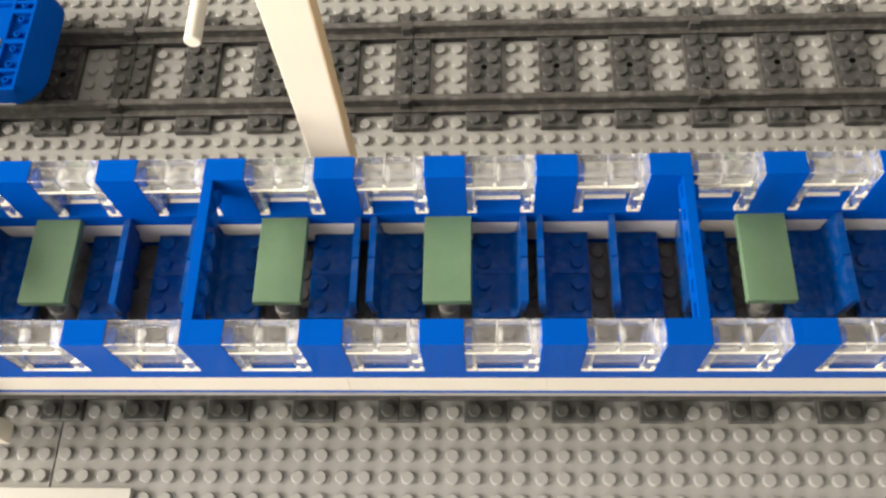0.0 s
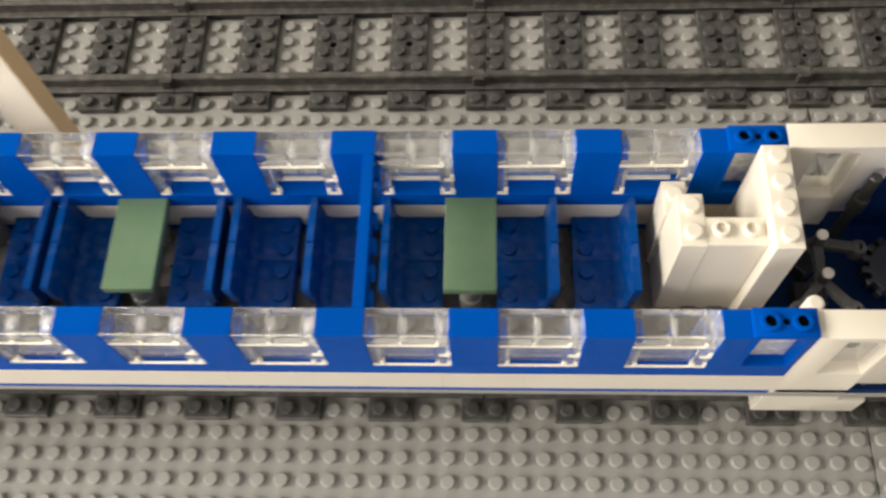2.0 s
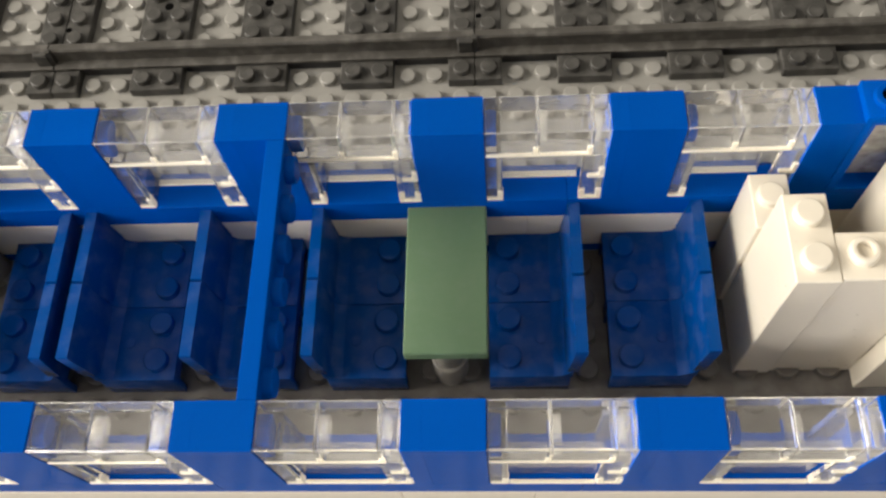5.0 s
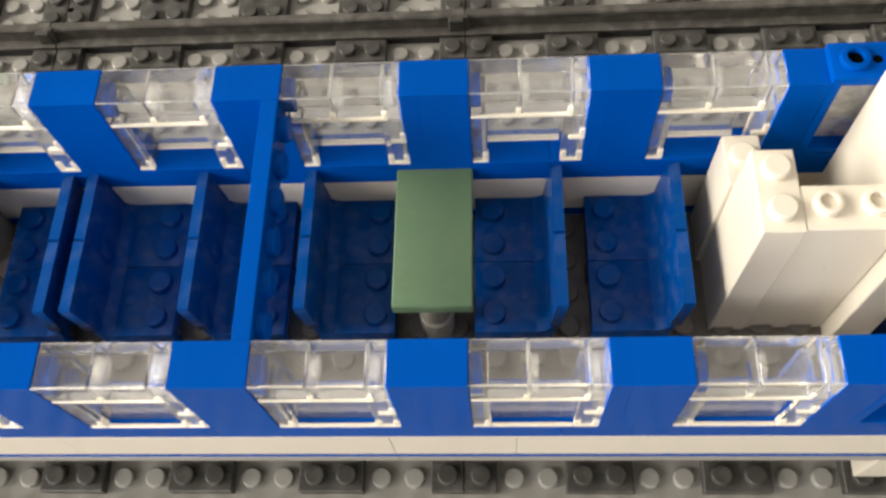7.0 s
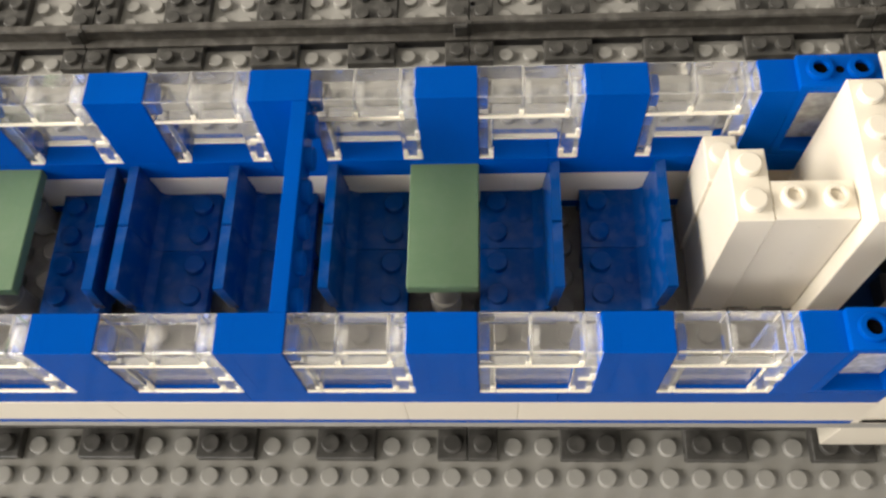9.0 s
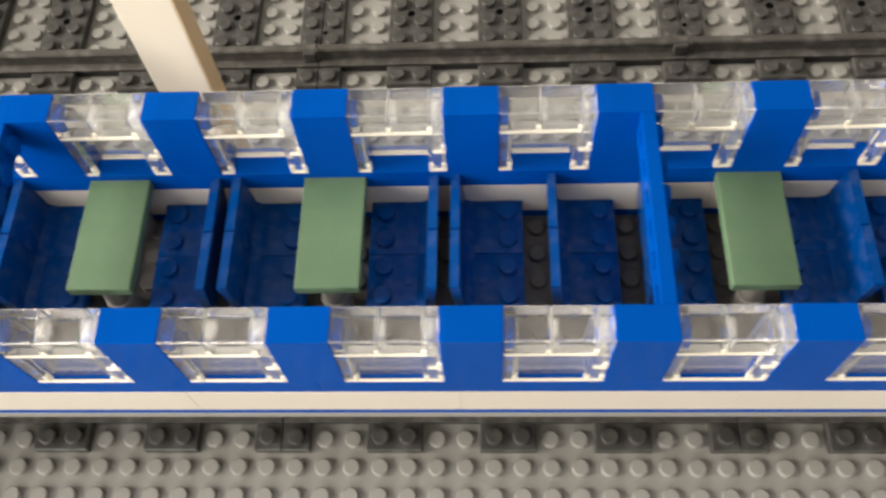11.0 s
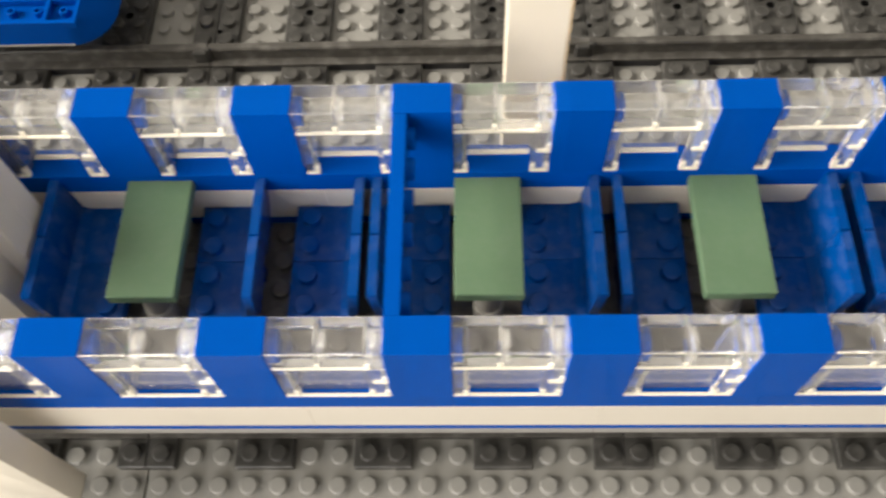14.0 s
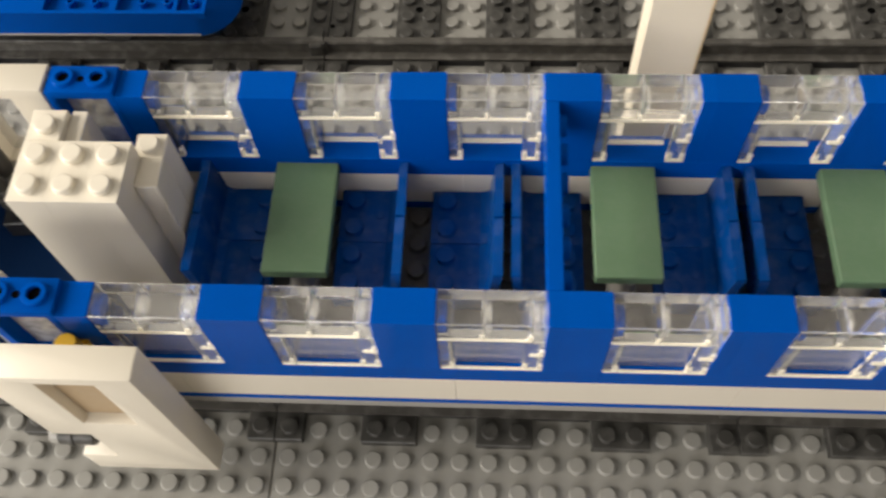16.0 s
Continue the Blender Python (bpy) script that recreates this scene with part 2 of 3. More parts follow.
# ---- mesh helpers, in stud units ----
class Shape:
    """Collects bevelled boxes and round pieces into one mesh."""

    def __init__(self):
        self.v, self.f = [], []

    def box(self, x0, y0, z0, x1, y1, z1, c=0.035):
        c = min(c, (x1 - x0) * 0.4, (y1 - y0) * 0.4, (z1 - z0) * 0.4)
        lo, hi, n = (x0, y0, z0), (x1, y1, z1), len(self.v)
        idx = {}
        for sx in (0, 1):
            for sy in (0, 1):
                for sz in (0, 1):
                    s = (sx, sy, sz)
                    for a in range(3):
                        p = []
                        for k in range(3):
                            edge = hi[k] if s[k] else lo[k]
                            p.append(edge if k == a else edge + (-c if s[k] else c))
                        idx[s, a] = len(self.v)
                        self.v.append(tuple(p))
        for a in range(3):
            u, w = (a + 1) % 3, (a + 2) % 3
            for side in (0, 1):
                q = []
                for du, dw in ((0, 0), (1, 0), (1, 1), (0, 1)):
                    s = [0, 0, 0]
                    s[a], s[u], s[w] = side, du, dw
                    q.append(idx[tuple(s), a])
                self.f.append(q if side else q[::-1])
            for su in (0, 1):
                for sw in (0, 1):
                    s0, s1 = [0, 0, 0], [0, 0, 0]
                    s0[a], s1[a] = 0, 1
                    s0[u] = s1[u] = su
                    s0[w] = s1[w] = sw
                    s0, s1 = tuple(s0), tuple(s1)
                    q = [idx[s0, u], idx[s1, u], idx[s1, w], idx[s0, w]]
                    self.f.append(q if su == sw else q[::-1])
        for sx in (0, 1):
            for sy in (0, 1):
                for sz in (0, 1):
                    s = (sx, sy, sz)
                    q = [idx[s, 0], idx[s, 1], idx[s, 2]]
                    self.f.append(q if (sx + sy + sz) % 2 else q[::-1])
        return self

    def rod(self, base, axis, r, h, n=16, c=0.04, r_in=0.0, deep=0.0):
        """A round piece along axis 0, 1 or 2 from base; r_in and deep: a blind hole in its end."""
        u, w = (axis + 1) % 3, (axis + 2) % 3
        sign = 1 if h > 0 else -1
        rings = [(r, 0.0)]
        if r > 0.25 and n >= 14:    # rounded rim
            rings += [(r - c * (1 - math.cos(a)), h - sign * c * (1 - math.sin(a))) for a in (0.0, 0.524, 1.047, 1.571)]
            rings += [(r - c - 0.02, h)]
        else:
            rings += [(r, h - sign * c), (r - c, h)]
        if r_in:
            rings += [(r_in, h), (r_in, h - sign * deep)]
        n0 = len(self.v)
        for rad, t in rings:
            for k in range(n):
                a = 2 * math.pi * k / n
                p = list(base)
                p[axis] += t
                p[u] += rad * math.cos(a)
                p[w] += rad * math.sin(a)
                self.v.append(tuple(p))
        for j in range(len(rings) - 1):
            for k in range(n):
                q = [n0 + j * n + k, n0 + j * n + (k + 1) % n, n0 + (j + 1) * n + (k + 1) % n, n0 + (j + 1) * n + k]
                self.f.append(q if sign > 0 else q[::-1])
        last = [n0 + (len(rings) - 1) * n + k for k in range(n)]
        first = [n0 + k for k in range(n)]
        self.f.append(last if sign > 0 else last[::-1])
        self.f.append(first[::-1] if sign > 0 else first)
        return self

    def stud(self, x, y, z, n=16, hollow=False):
        return self.rod((x, y, z), 2, 0.305, 0.21, n, 0.05, 0.19 if hollow else 0.0, 0.15)

    def prism(self, pts, axis, lo, hi):
        """Extrudes a polygon, given in the two axes after axis, from lo to hi."""
        u, w = (axis + 1) % 3, (axis + 2) % 3
        n0, n = len(self.v), len(pts)
        for t in (lo, hi):
            for a, b in pts:
                p = [0.0, 0.0, 0.0]
                p[axis], p[u], p[w] = t, a, b
                self.v.append(tuple(p))
        for k in range(n):
            j = (k + 1) % n
            self.f.append([n0 + k, n0 + j, n0 + n + j, n0 + n + k])
        self.f.append([n0 + n + k for k in range(n)])
        self.f.append([n0 + k for k in range(n)][::-1])
        return self

    def mesh(self, name, material):
        me = bpy.data.meshes.new(name)
        me.from_pydata([(x * S, y * S, z * S) for x, y, z in self.v], [], self.f)
        me.materials.append(material)
        me.polygons.foreach_set("use_smooth", [True] * len(me.polygons))
        me.set_sharp_from_angle(angle=radians(33))
        me.update()
        return me


def bevelled(shape, width):
    """Joins a shape's coincident points, merges its flat faces and rounds its sharp edges."""
    bm = bmesh.new()
    vs = [bm.verts.new(v) for v in shape.v]
    for f in shape.f:
        bm.faces.new([vs[i] for i in f])
    bmesh.ops.remove_doubles(bm, verts=bm.verts, dist=1e-4)
    bmesh.ops.recalc_face_normals(bm, faces=bm.faces)
    bmesh.ops.dissolve_limit(bm, angle_limit=radians(1), verts=bm.verts, edges=bm.edges)
    sharp = [e for e in bm.edges if e.is_manifold and e.calc_face_angle() > radians(30)]
    bmesh.ops.bevel(bm, geom=sharp, offset=width, segments=2, profile=0.5, affect="EDGES", clamp_overlap=True)
    bm.verts.index_update()
    out = Shape()
    out.v = [tuple(v.co) for v in bm.verts]
    out.f = [[v.index for v in f.verts] for f in bm.faces]
    bm.free()
    return out


def pierced(xs, zs, open_cells, y0, y1, width):
    """A slab in x and z with openings: the cells (column, row) named are left out."""
    s = Shape()
    nx, nz = len(xs) - 1, len(zs) - 1
    full = lambda i, j: 0 <= i < nx and 0 <= j < nz and (i, j) not in open_cells
    def face(*pts):
        n = len(s.v)
        s.v.extend(pts)
        s.f.append([n, n + 1, n + 2, n + 3])
    for i in range(nx):
        for j in range(nz):
            if not full(i, j):
                continue
            a, b, c, d = xs[i], xs[i + 1], zs[j], zs[j + 1]
            face((a, y0, c), (b, y0, c), (b, y0, d), (a, y0, d))
            face((a, y1, c), (a, y1, d), (b, y1, d), (b, y1, c))
            if not full(i - 1, j):
                face((a, y0, c), (a, y0, d), (a, y1, d), (a, y1, c))
            if not full(i + 1, j):
                face((b, y0, c), (b, y1, c), (b, y1, d), (b, y0, d))
            if not full(i, j - 1):
                face((a, y0, c), (a, y1, c), (b, y1, c), (b, y0, c))
            if not full(i, j + 1):
                face((a, y0, d), (b, y0, d), (b, y1, d), (a, y1, d))
    return bevelled(s, width)


def thing(name, label, category, at=(0, 0, 0), group="", kind=""):
    ob = new(name)
    ob.empty_display_size = 0.01
    ob.location = [a * S for a in at]
    return tagged(ob, label, category, group, kind)


def part(name, shape, material, parent, label="", kind=""):
    ob = new(name, shape.mesh(name, material))
    ob.parent = parent
    return tagged(ob, label, kind=kind)


def share(ob, parent, at=(0, 0, 0)):
    """Another part on the same mesh."""
    other = new(ob.name.split(".")[0], ob.data)
    other.parent = parent
    other.location = [a * S for a in at]
    return other


def single(name, shape, material, label, category, group="", kind=""):
    return tagged(new(name, shape.mesh(name, material)), label, category, group, kind)


# ---- room that closes the place ----
M = 1 / S
def room_part(name, label, category, boxes):
    s = Shape()
    for b in boxes:
        s.box(*[c * M for c in b], 0)
    single(name, s, WALLPAINT, label, category, kind="structure")


def wall_with_opening(x0, y0, x1, y1, a, b, low, high):
    """Boxes of a wall round an opening from a to b along its length and from low to high."""
    if x1 - x0 > y1 - y0:
        sides = [(x0, y0, low, a, y1, high), (b, y0, low, x1, y1, high)]
    else:
        sides = [(x0, y0, low, x1, a, high), (x0, b, low, x1, y1, high)]
    return [(x0, y0, -0.75, x1, y1, low), (x0, y0, high, x1, y1, 2.5)] + sides


room_part("floor", "plain floor of the room", "floor", [(-1.62, -1.12, -0.8, 2.2, 2.0, -0.75)])
room_part("ceiling", "plain white ceiling of the room", "ceiling", [(-1.62, -1.12, 2.5, 2.2, 2.0, 2.55)])
room_part("wall_north", "plain wall of the room", "wall", [(-1.62, 1.9, -0.75, 2.2, 2.0, 2.5)])
room_part("wall_east", "plain wall of the room", "wall", [(2.1, -1.02, -0.75, 2.2, 1.9, 2.5)])
# unseen walls, their openings made up to hold the two lamps
room_part("wall_south", "added plain wall with an opening for a stand-in lamp", "wall", wall_with_opening(-1.62, -1.12, 2.2, -1.02, -1.18, -0.06, 0.16, 0.72))
room_part("wall_west", "added plain wall with an opening for a stand-in lamp", "wall", wall_with_opening(-1.62, -1.02, -1.52, 1.9, -0.52, 0.64, 0.52, 1.52))
table = thing("layout_table", "plain wooden table under the grey baseplates", "table", (0, 0, 0))
part("tabletop", Shape().box(-60, -40, -3.2, 108, 82, -0.2, 0.1), BOARD, table)
leg = part("leg", Shape().box(0, 0, -0.75 * M, 6, 6, -3.2, 0.2), BOARD, table)
leg.location = (-58 * S, -38 * S, 0)
for lx, ly in ((100, -38), (-58, 74), (100, 74)):
    share(leg, table, (lx, ly, 0))

# ---- baseplates ----
def stud_field(x0, x1, y0, y1, skip, n):
    f = Shape()
    for i in range(x0, x1):
        for j in range(y0, y1):
            if not skip(i + 0.5, j + 0.5):
                f.stud(i + 0.5, j + 0.5, 0.0, n)
    return f


def under_track(x, y):
    for t0 in (0.0, 16.0):
        if t0 < y < t0 + 8 and (x + 1) % 4 < 2:
            return True
        if t0 + 1 < y < t0 + 2 or t0 + 6 < y < t0 + 7:
            return True
    return False


ONE_STUD = Shape().stud(0, 0, 0, 20).mesh("stud", PLATE)
for bx in (-48, 0, 48):
    for by in (-16, 32):
        near = by < 0
        plate = thing("baseplate", "grey studded toy baseplate on the table", "baseplate", group="baseplates", kind="structure")
        part("sheet", Shape().box(bx + 0.03, by + 0.03, -0.2, bx + 47.97, by + 47.97, 0.0, 0.02), PLATE, plate)
        x0, x1 = max(bx, -26), min(bx + 48, 66)
        y0, y1 = max(by, -10), min(by + 48, 40)
        front = lambda x, y: -4 < y < 0 and -14 < x < 60
        part("studs", stud_field(x0, x1, y0, y1, lambda x, y: under_track(x, y) or front(x, y), 18 if near else 10), PLATE, plate, kind="stuff")
        if near:
            for i in range(max(bx, -14), min(bx + 48, 60)):
                for j in range(-4, 0):
                    ob = new("stud", ONE_STUD)
                    ob.parent, ob.location = plate, ((i + 0.5) * S, (j + 0.5) * S, 0)


# ---- train track ----
def sleeper_shape(x0, x1):
    s = Shape()
    s.box(x0, 0.03, 0.0, x1, 7.97, 0.4, 0.03)
    for j in (0, 2, 3, 4, 5, 7):
        x = x0 + 0.5 if x1 - x0 < 1.5 else None
        for k in ([x] if x is not None else [x0 + 0.5, x1 - 0.5]):
            s.stud(k, j + 0.5, 0.4, 16)
    return s


def rail_shape(y):
    """Rail of one segment along x: foot, web and rounded head."""
    s = Shape()
    prof = [(-0.5, 0.44), (-0.5, 0.54), (-0.17, 0.6), (-0.12, 0.98), (-0.19, 1.03), (-0.19, 1.16), (-0.13, 1.22),
            (0.13, 1.22), (0.19, 1.16), (0.19, 1.03), (0.12, 0.98), (0.17, 0.6), (0.5, 0.54), (0.5, 0.44)]
    return s.prism([(y + a, b) for a, b in prof][::-1], 0, 0.03, 15.97)


def joint_shape(y):
    """The clip at a segment's end that holds the next rail."""
    return Shape().box(15.38, y - 0.36, 0.4, 15.96, y + 0.36, 1.16, 0.05).box(15.9, y - 0.3, 0.4, 16.12, y - 0.1, 1.28, 0.03)


track = thing("track_segment", "dark grey plastic toy train track on the baseplate", "train track", group="track segments")
sl = part("sleeper", sleeper_shape(3.02, 4.98), TRACK, track)
for k in (1, 2):
    share(sl, track, (4 * k, 0, 0))
part("sleeper", sleeper_shape(0.01, 0.98), TRACK, track)
part("sleeper", sleeper_shape(15.02, 15.99), TRACK, track)
part("rail", rail_shape(1.5), RAIL, track)
part("rail", rail_shape(6.5), RAIL, track)
part("joint_clip", joint_shape(1.5), TRACK, track)
part("joint_clip", joint_shape(6.5), TRACK, track)
web = part("rail_base", Shape().box(0, 1.08, 0.0, 1.96, 1.95, 0.42, 0.02), BLACK, track)
web.location = (1.02 * S, 0, 0)
for k in range(4):
    for y in (0.0, 5.0):
        if k or y:
            share(web, track, (1.02 + 4 * k, y, 0))
# no recess in the sleepers: black discs paint the holes' shade
hole = part("pin_hole", Shape().rod((0, 0, 0.402), 2, 0.18, 0.006, 14, 0.001), HOLE_SHADE, track)
hole.location = (4 * S, 4 * S, 0)
for k in (8, 12):
    share(hole, track, (k, 4, 0))
small = part("pin_hole", Shape().rod((0, 0, 0.402), 2, 0.12, 0.006, 12, 0.001), HOLE_SHADE, track)
small.location = (0.14 * S, 3 * S, 0)
share(small, track, (0.14, 5, 0))
track.location = (0, 0, 0)
for ty in (0, 16):
    for k in range(-3, 7):
        if (k, ty) != (0, 0):
            copy_thing(track, pose(16 * k * S, ty * S, 0))

# ---- carriage ----
CY = 0.08          # the carriage sits a little off the grid
N0, N1 = 0.04 + CY, 1.04 + CY      # near wall
F0, F1 = 6.96 + CY, 7.96 + CY      # far wall
TOP, SILL = 10.46, 7.46
FLOOR = 4.55
XL, XR = -9.6, 46.65
car = thing("train_carriage", "blue and white toy railway carriage, roof off, on the track", "train carriage")


SIDE_STUD = Shape().rod((0, 0, 0), 0, 0.32, 0.28, 16, 0.05).mesh("side_stud", BLUE)
TOP_STUD = Shape().stud(0, 0, 0, 20).mesh("stud", WHITE)


def stud_part(mesh, parent, x, y, z):
    ob = new(mesh.name, mesh)
    ob.parent, ob.location = parent, (x * S, y * S, z * S)
    return ob


def column(x0, x1, y0, y1, studs=True):
    xs = x0 + 0.4 if x1 - x0 > 1 else x0
    col = part("wall_column", Shape().box(xs, y0, SILL, x1, y1, TOP, 0.004), BLUE, car)
    if xs > x0:
        part("column_plate", Shape().box(x0, y0 + 0.002, SILL, xs - 0.001, y1 - 0.002, TOP - 0.003, 0.004), BLUE, col)
    if studs:
        for z in (0.5, 1.5, 2.5):
            stud_part(SIDE_STUD, col, x1, (y0 + y1) / 2, SILL + z)
    return col


def window_parts(y0, y1, near_side):
    """Shapes of a clear window 2.8 wide: two sideways bricks and a plate on top, legs, a pane and strips that paint
    edge light.
    """
    z0, z1, w = TOP - 1.0, TOP - 0.005, 0.15
    inner, outer = (y1, y0) if near_side else (y0, y1)
    sgn = 1 if near_side else -1
    ym, zm = (y0 + y1) / 2, (z0 + z1) / 2
    out = []
    for name, a, b, peg in (("clear_brick", 0.01, 1.195, True), ("clear_brick", 1.205, 2.395, True), ("clear_plate", 2.405, 2.79, False)):
        t = Shape()
        t.box(a, y0 + 0.01, z0, b, y1 - 0.01, z1, 0.035)
        if peg:
            p = Shape().rod((b + 0.012, ym, zm), 0, 0.3, 0.2, 18, 0.03, 0.2, 0.15)
            out.append(("clear_stud", p, PEG))
        out.append((name, t, CLEAR))
    lo, hi = min(inner - sgn * 0.02, outer + sgn * 0.02), max(inner - sgn * 0.02, outer + sgn * 0.02)
    for a, b in ((0.01, 0.4), (2.25, 2.79)):
        t = Shape()
        t.box(a, lo, SILL, b, lo + 0.14, z0, 0.02)
        t.box(a, hi - 0.14, SILL, b, hi, z0, 0.02)
        t.box(b - 0.14, lo + 0.14, SILL, b, hi - 0.14, z0, 0.02)
        out.append(("window_leg", t, CLEAR))
    py = outer + sgn * 0.28
    pane = Shape().box(0.4, py - 0.06, SILL, 2.25, py + 0.06, z0, 0.01)
    # edge light painted as cream strips: the lower rim of the bricks and the feet on the side towards -y, and the foot
    # of the pane
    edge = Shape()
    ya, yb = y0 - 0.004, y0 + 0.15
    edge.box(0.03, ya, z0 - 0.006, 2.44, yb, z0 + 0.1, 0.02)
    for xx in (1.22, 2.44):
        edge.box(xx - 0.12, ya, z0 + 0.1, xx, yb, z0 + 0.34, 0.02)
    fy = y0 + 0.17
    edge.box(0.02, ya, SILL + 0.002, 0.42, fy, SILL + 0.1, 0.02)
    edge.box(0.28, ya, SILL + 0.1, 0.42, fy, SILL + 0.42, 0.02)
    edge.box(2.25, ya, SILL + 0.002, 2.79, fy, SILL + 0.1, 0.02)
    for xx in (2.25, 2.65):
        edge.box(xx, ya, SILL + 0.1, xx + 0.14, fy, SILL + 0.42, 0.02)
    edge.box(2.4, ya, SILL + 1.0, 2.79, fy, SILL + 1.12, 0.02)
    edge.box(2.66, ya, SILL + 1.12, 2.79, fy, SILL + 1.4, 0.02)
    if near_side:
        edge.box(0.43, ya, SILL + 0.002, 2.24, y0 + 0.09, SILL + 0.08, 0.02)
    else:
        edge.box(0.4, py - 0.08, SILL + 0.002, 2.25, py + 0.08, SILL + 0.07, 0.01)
    rim = Shape()
    for a, b in ((0.01, 1.195), (1.205, 2.395), (2.405, 2.79)):
        for c in (y0 + 0.006, y1 - 0.035):
            rim.box(a, c, z1 - 0.04, b, c + 0.029, z1 + 0.001, 0.008)
        rim.box(b - 0.03, y0 + 0.006, z0 + 0.34, b, y0 + 0.035, z1 - 0.04, 0.008)
        rim.box(b - 0.03, y0 + 0.3, z1 - 0.03, b, y1 - 0.3, z1 + 0.001, 0.008)
    out.append(("moulded_rim", rim, FROST))
    out.append(("moulded_edge", edge, EDGE_GLOW))
    return pane, out


def window_row(y0, y1, near_side, parent):
    pane, rest = window_parts(y0, y1, near_side)
    pane_mesh = pane.mesh("window", PANE)
    meshes = [(name, shape.mesh(name, m), m) for name, shape, m in rest]
    for k in range(10):
        win = new("window", pane_mesh)
        win.parent, win.location = parent, ((-2.7 + 4.4 * k) * S, 0, 0)
        tagged(win, "clear plastic carriage window").visible_shadow = False
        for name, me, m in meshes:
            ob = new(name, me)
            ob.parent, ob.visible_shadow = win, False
            if m == EDGE_GLOW:
                tagged(ob, "cream strips painting the light in the clear plastic's edges")


COL = [0.1 + 4.4 * k for k in range(9)]
for y0, y1, low in ((N0, N1, True), (F0, F1, False)):
    column(-3.5, -2.7, y0, y1)
    for x in COL:
        column(x, x + 1.6, y0, y1)
    column(39.7, 40.6, y0, y1, False)
    window_row(y0, y1, low, car)
    for a, b in ((-5.55, 2.5), (2.5, 10.5), (10.5, 18.5), (18.5, 26.5), (26.5, 34.5), (34.5, 42.65)):
        part("sill_brick", Shape().box(a + 0.004, y0, 6.6, b - 0.004, y1, SILL, 0.01), BLUE, car)
    for a, b in ((-5.55, -1.5), (-1.5, 6.5), (6.5, 14.5), (14.5, 22.5), (22.5, 30.5), (30.5, 33.5), (33.5, 42.65)):
        part("stripe_brick", Shape().box(a + 0.005, y0 - 0.02 * low, 4.95, b - 0.005, y1 + 0.02 * (not low), 6.597, 0.01), STRIPE, car, "cream-white stripe along the side")
    part("skirt", Shape().box(-5.55, y0, FLOOR, 42.65, y1, 4.948, 0.012), BLUE, car)

for a, b in ((-13.5, -1.5), (-1.5, 14.5), (14.5, 30.5), (30.5, 42.5), (42.5, 50.5)):
    part("floor_plate", Shape().box(a + 0.006, N0 - 0.01, 4.15, b - 0.006, F1 + 0.01, FLOOR - 0.003, 0.012), LIGHT_GREY, car)
fs = Shape()
fs.box(-1.5, N1 + 0.005, FLOOR - 0.02, 42.5, F0 - 0.005, FLOOR, 0.01)
fp = part("studded_floor", fs, FLOOR_GREY, car, "dark grey studded floor")
FLOOR_STUD = Shape().stud(0, 0, 0, 14).mesh("floor_stud", FLOOR_GREY)
for i in range(-1, 42):
    for j in range(6):
        stud_part(FLOOR_STUD, fp, i, N1 + 0.5 + 0.985 * j, FLOOR)


def partition(x0):
    """A plate on edge across the carriage: studs on one side, hollow underside with ribs on the other."""
    ya, yb, za, zb = N1 + 0.004, F0 - 0.004, TOP - 1.0, TOP - 0.004
    s = Shape()
    s.box(x0 + 0.22, ya, za, x0 + 0.4, yb, zb - 0.3, 0.002)
    s.box(x0, ya, zb - 0.3, x0 + 0.4, yb, zb, 0.015)
    s.box(x0, ya, za, x0 + 0.22, yb, za + 0.3, 0.015)
    pitch = (yb - ya) / 6
    for j in range(7):
        y = ya + j * pitch
        s.box(x0 + 0.01, max(ya, y - 0.22), za + 0.28, x0 + 0.22, min(yb, y + 0.22), zb - 0.28, 0.01)
    p = part("cross_plate", s, BLUE, car, "blue plate on edge across the carriage, studs on its side")
    for j in range(6):
        stud_part(SIDE_STUD, p, x0 + 0.34, ya + (j + 0.5) * pitch, (za + zb) / 2)
    return p


partition(8.9)
partition(27.7)


HEAD = TOP + 0.3    # the door heads stand a little proud of the wall


def door_head(x0, y0, y1):
    """Blue piece beside the door: two hollow studs on top of a frame with an opening."""
    x1, ym, TOP = x0 + 2.05, (y0 + y1) / 2, HEAD
    s = pierced([x0, x0 + 0.27, x1 - 0.27, x1], [SILL, SILL + 0.22, TOP - 0.42, TOP - 0.1], {(1, 1)}, y0, y1, 0.05)
    p = part("door_head", s, BLUE, car, "blue frame with two hollow studs on top")
    for k in (0.52, 1.53):
        part("hollow_stud", Shape().rod((x0 + k, ym, TOP - 0.12), 2, 0.34, 0.15, 20, 0.04, 0.2, 0.13), BLUE, p)
    glass = part("pane", Shape().box(x0 + 0.27, ym - 0.06, SILL + 0.22, x1 - 0.27, ym + 0.06, TOP - 0.42, 0.004), HAZY, p, "scuffed clear pane in the frame")
    glass.visible_shadow = False
    # black discs add painted shade to the stud holes
    for k, r, z in ((0.52, 0.185, 0.1), (1.53, 0.185, 0.1), (1.02, 0.11, 0.1)):
        part("stud_hole", Shape().rod((x0 + k, ym, TOP - z - 0.004), 2, r, 0.01, 16, 0.001), HOLE_SHADE, p)
    return p


for y0, y1 in ((N0, N1), (F0, F1)):
    door_head(-5.55, y0, y1)
    door_head(40.6, y0, y1)


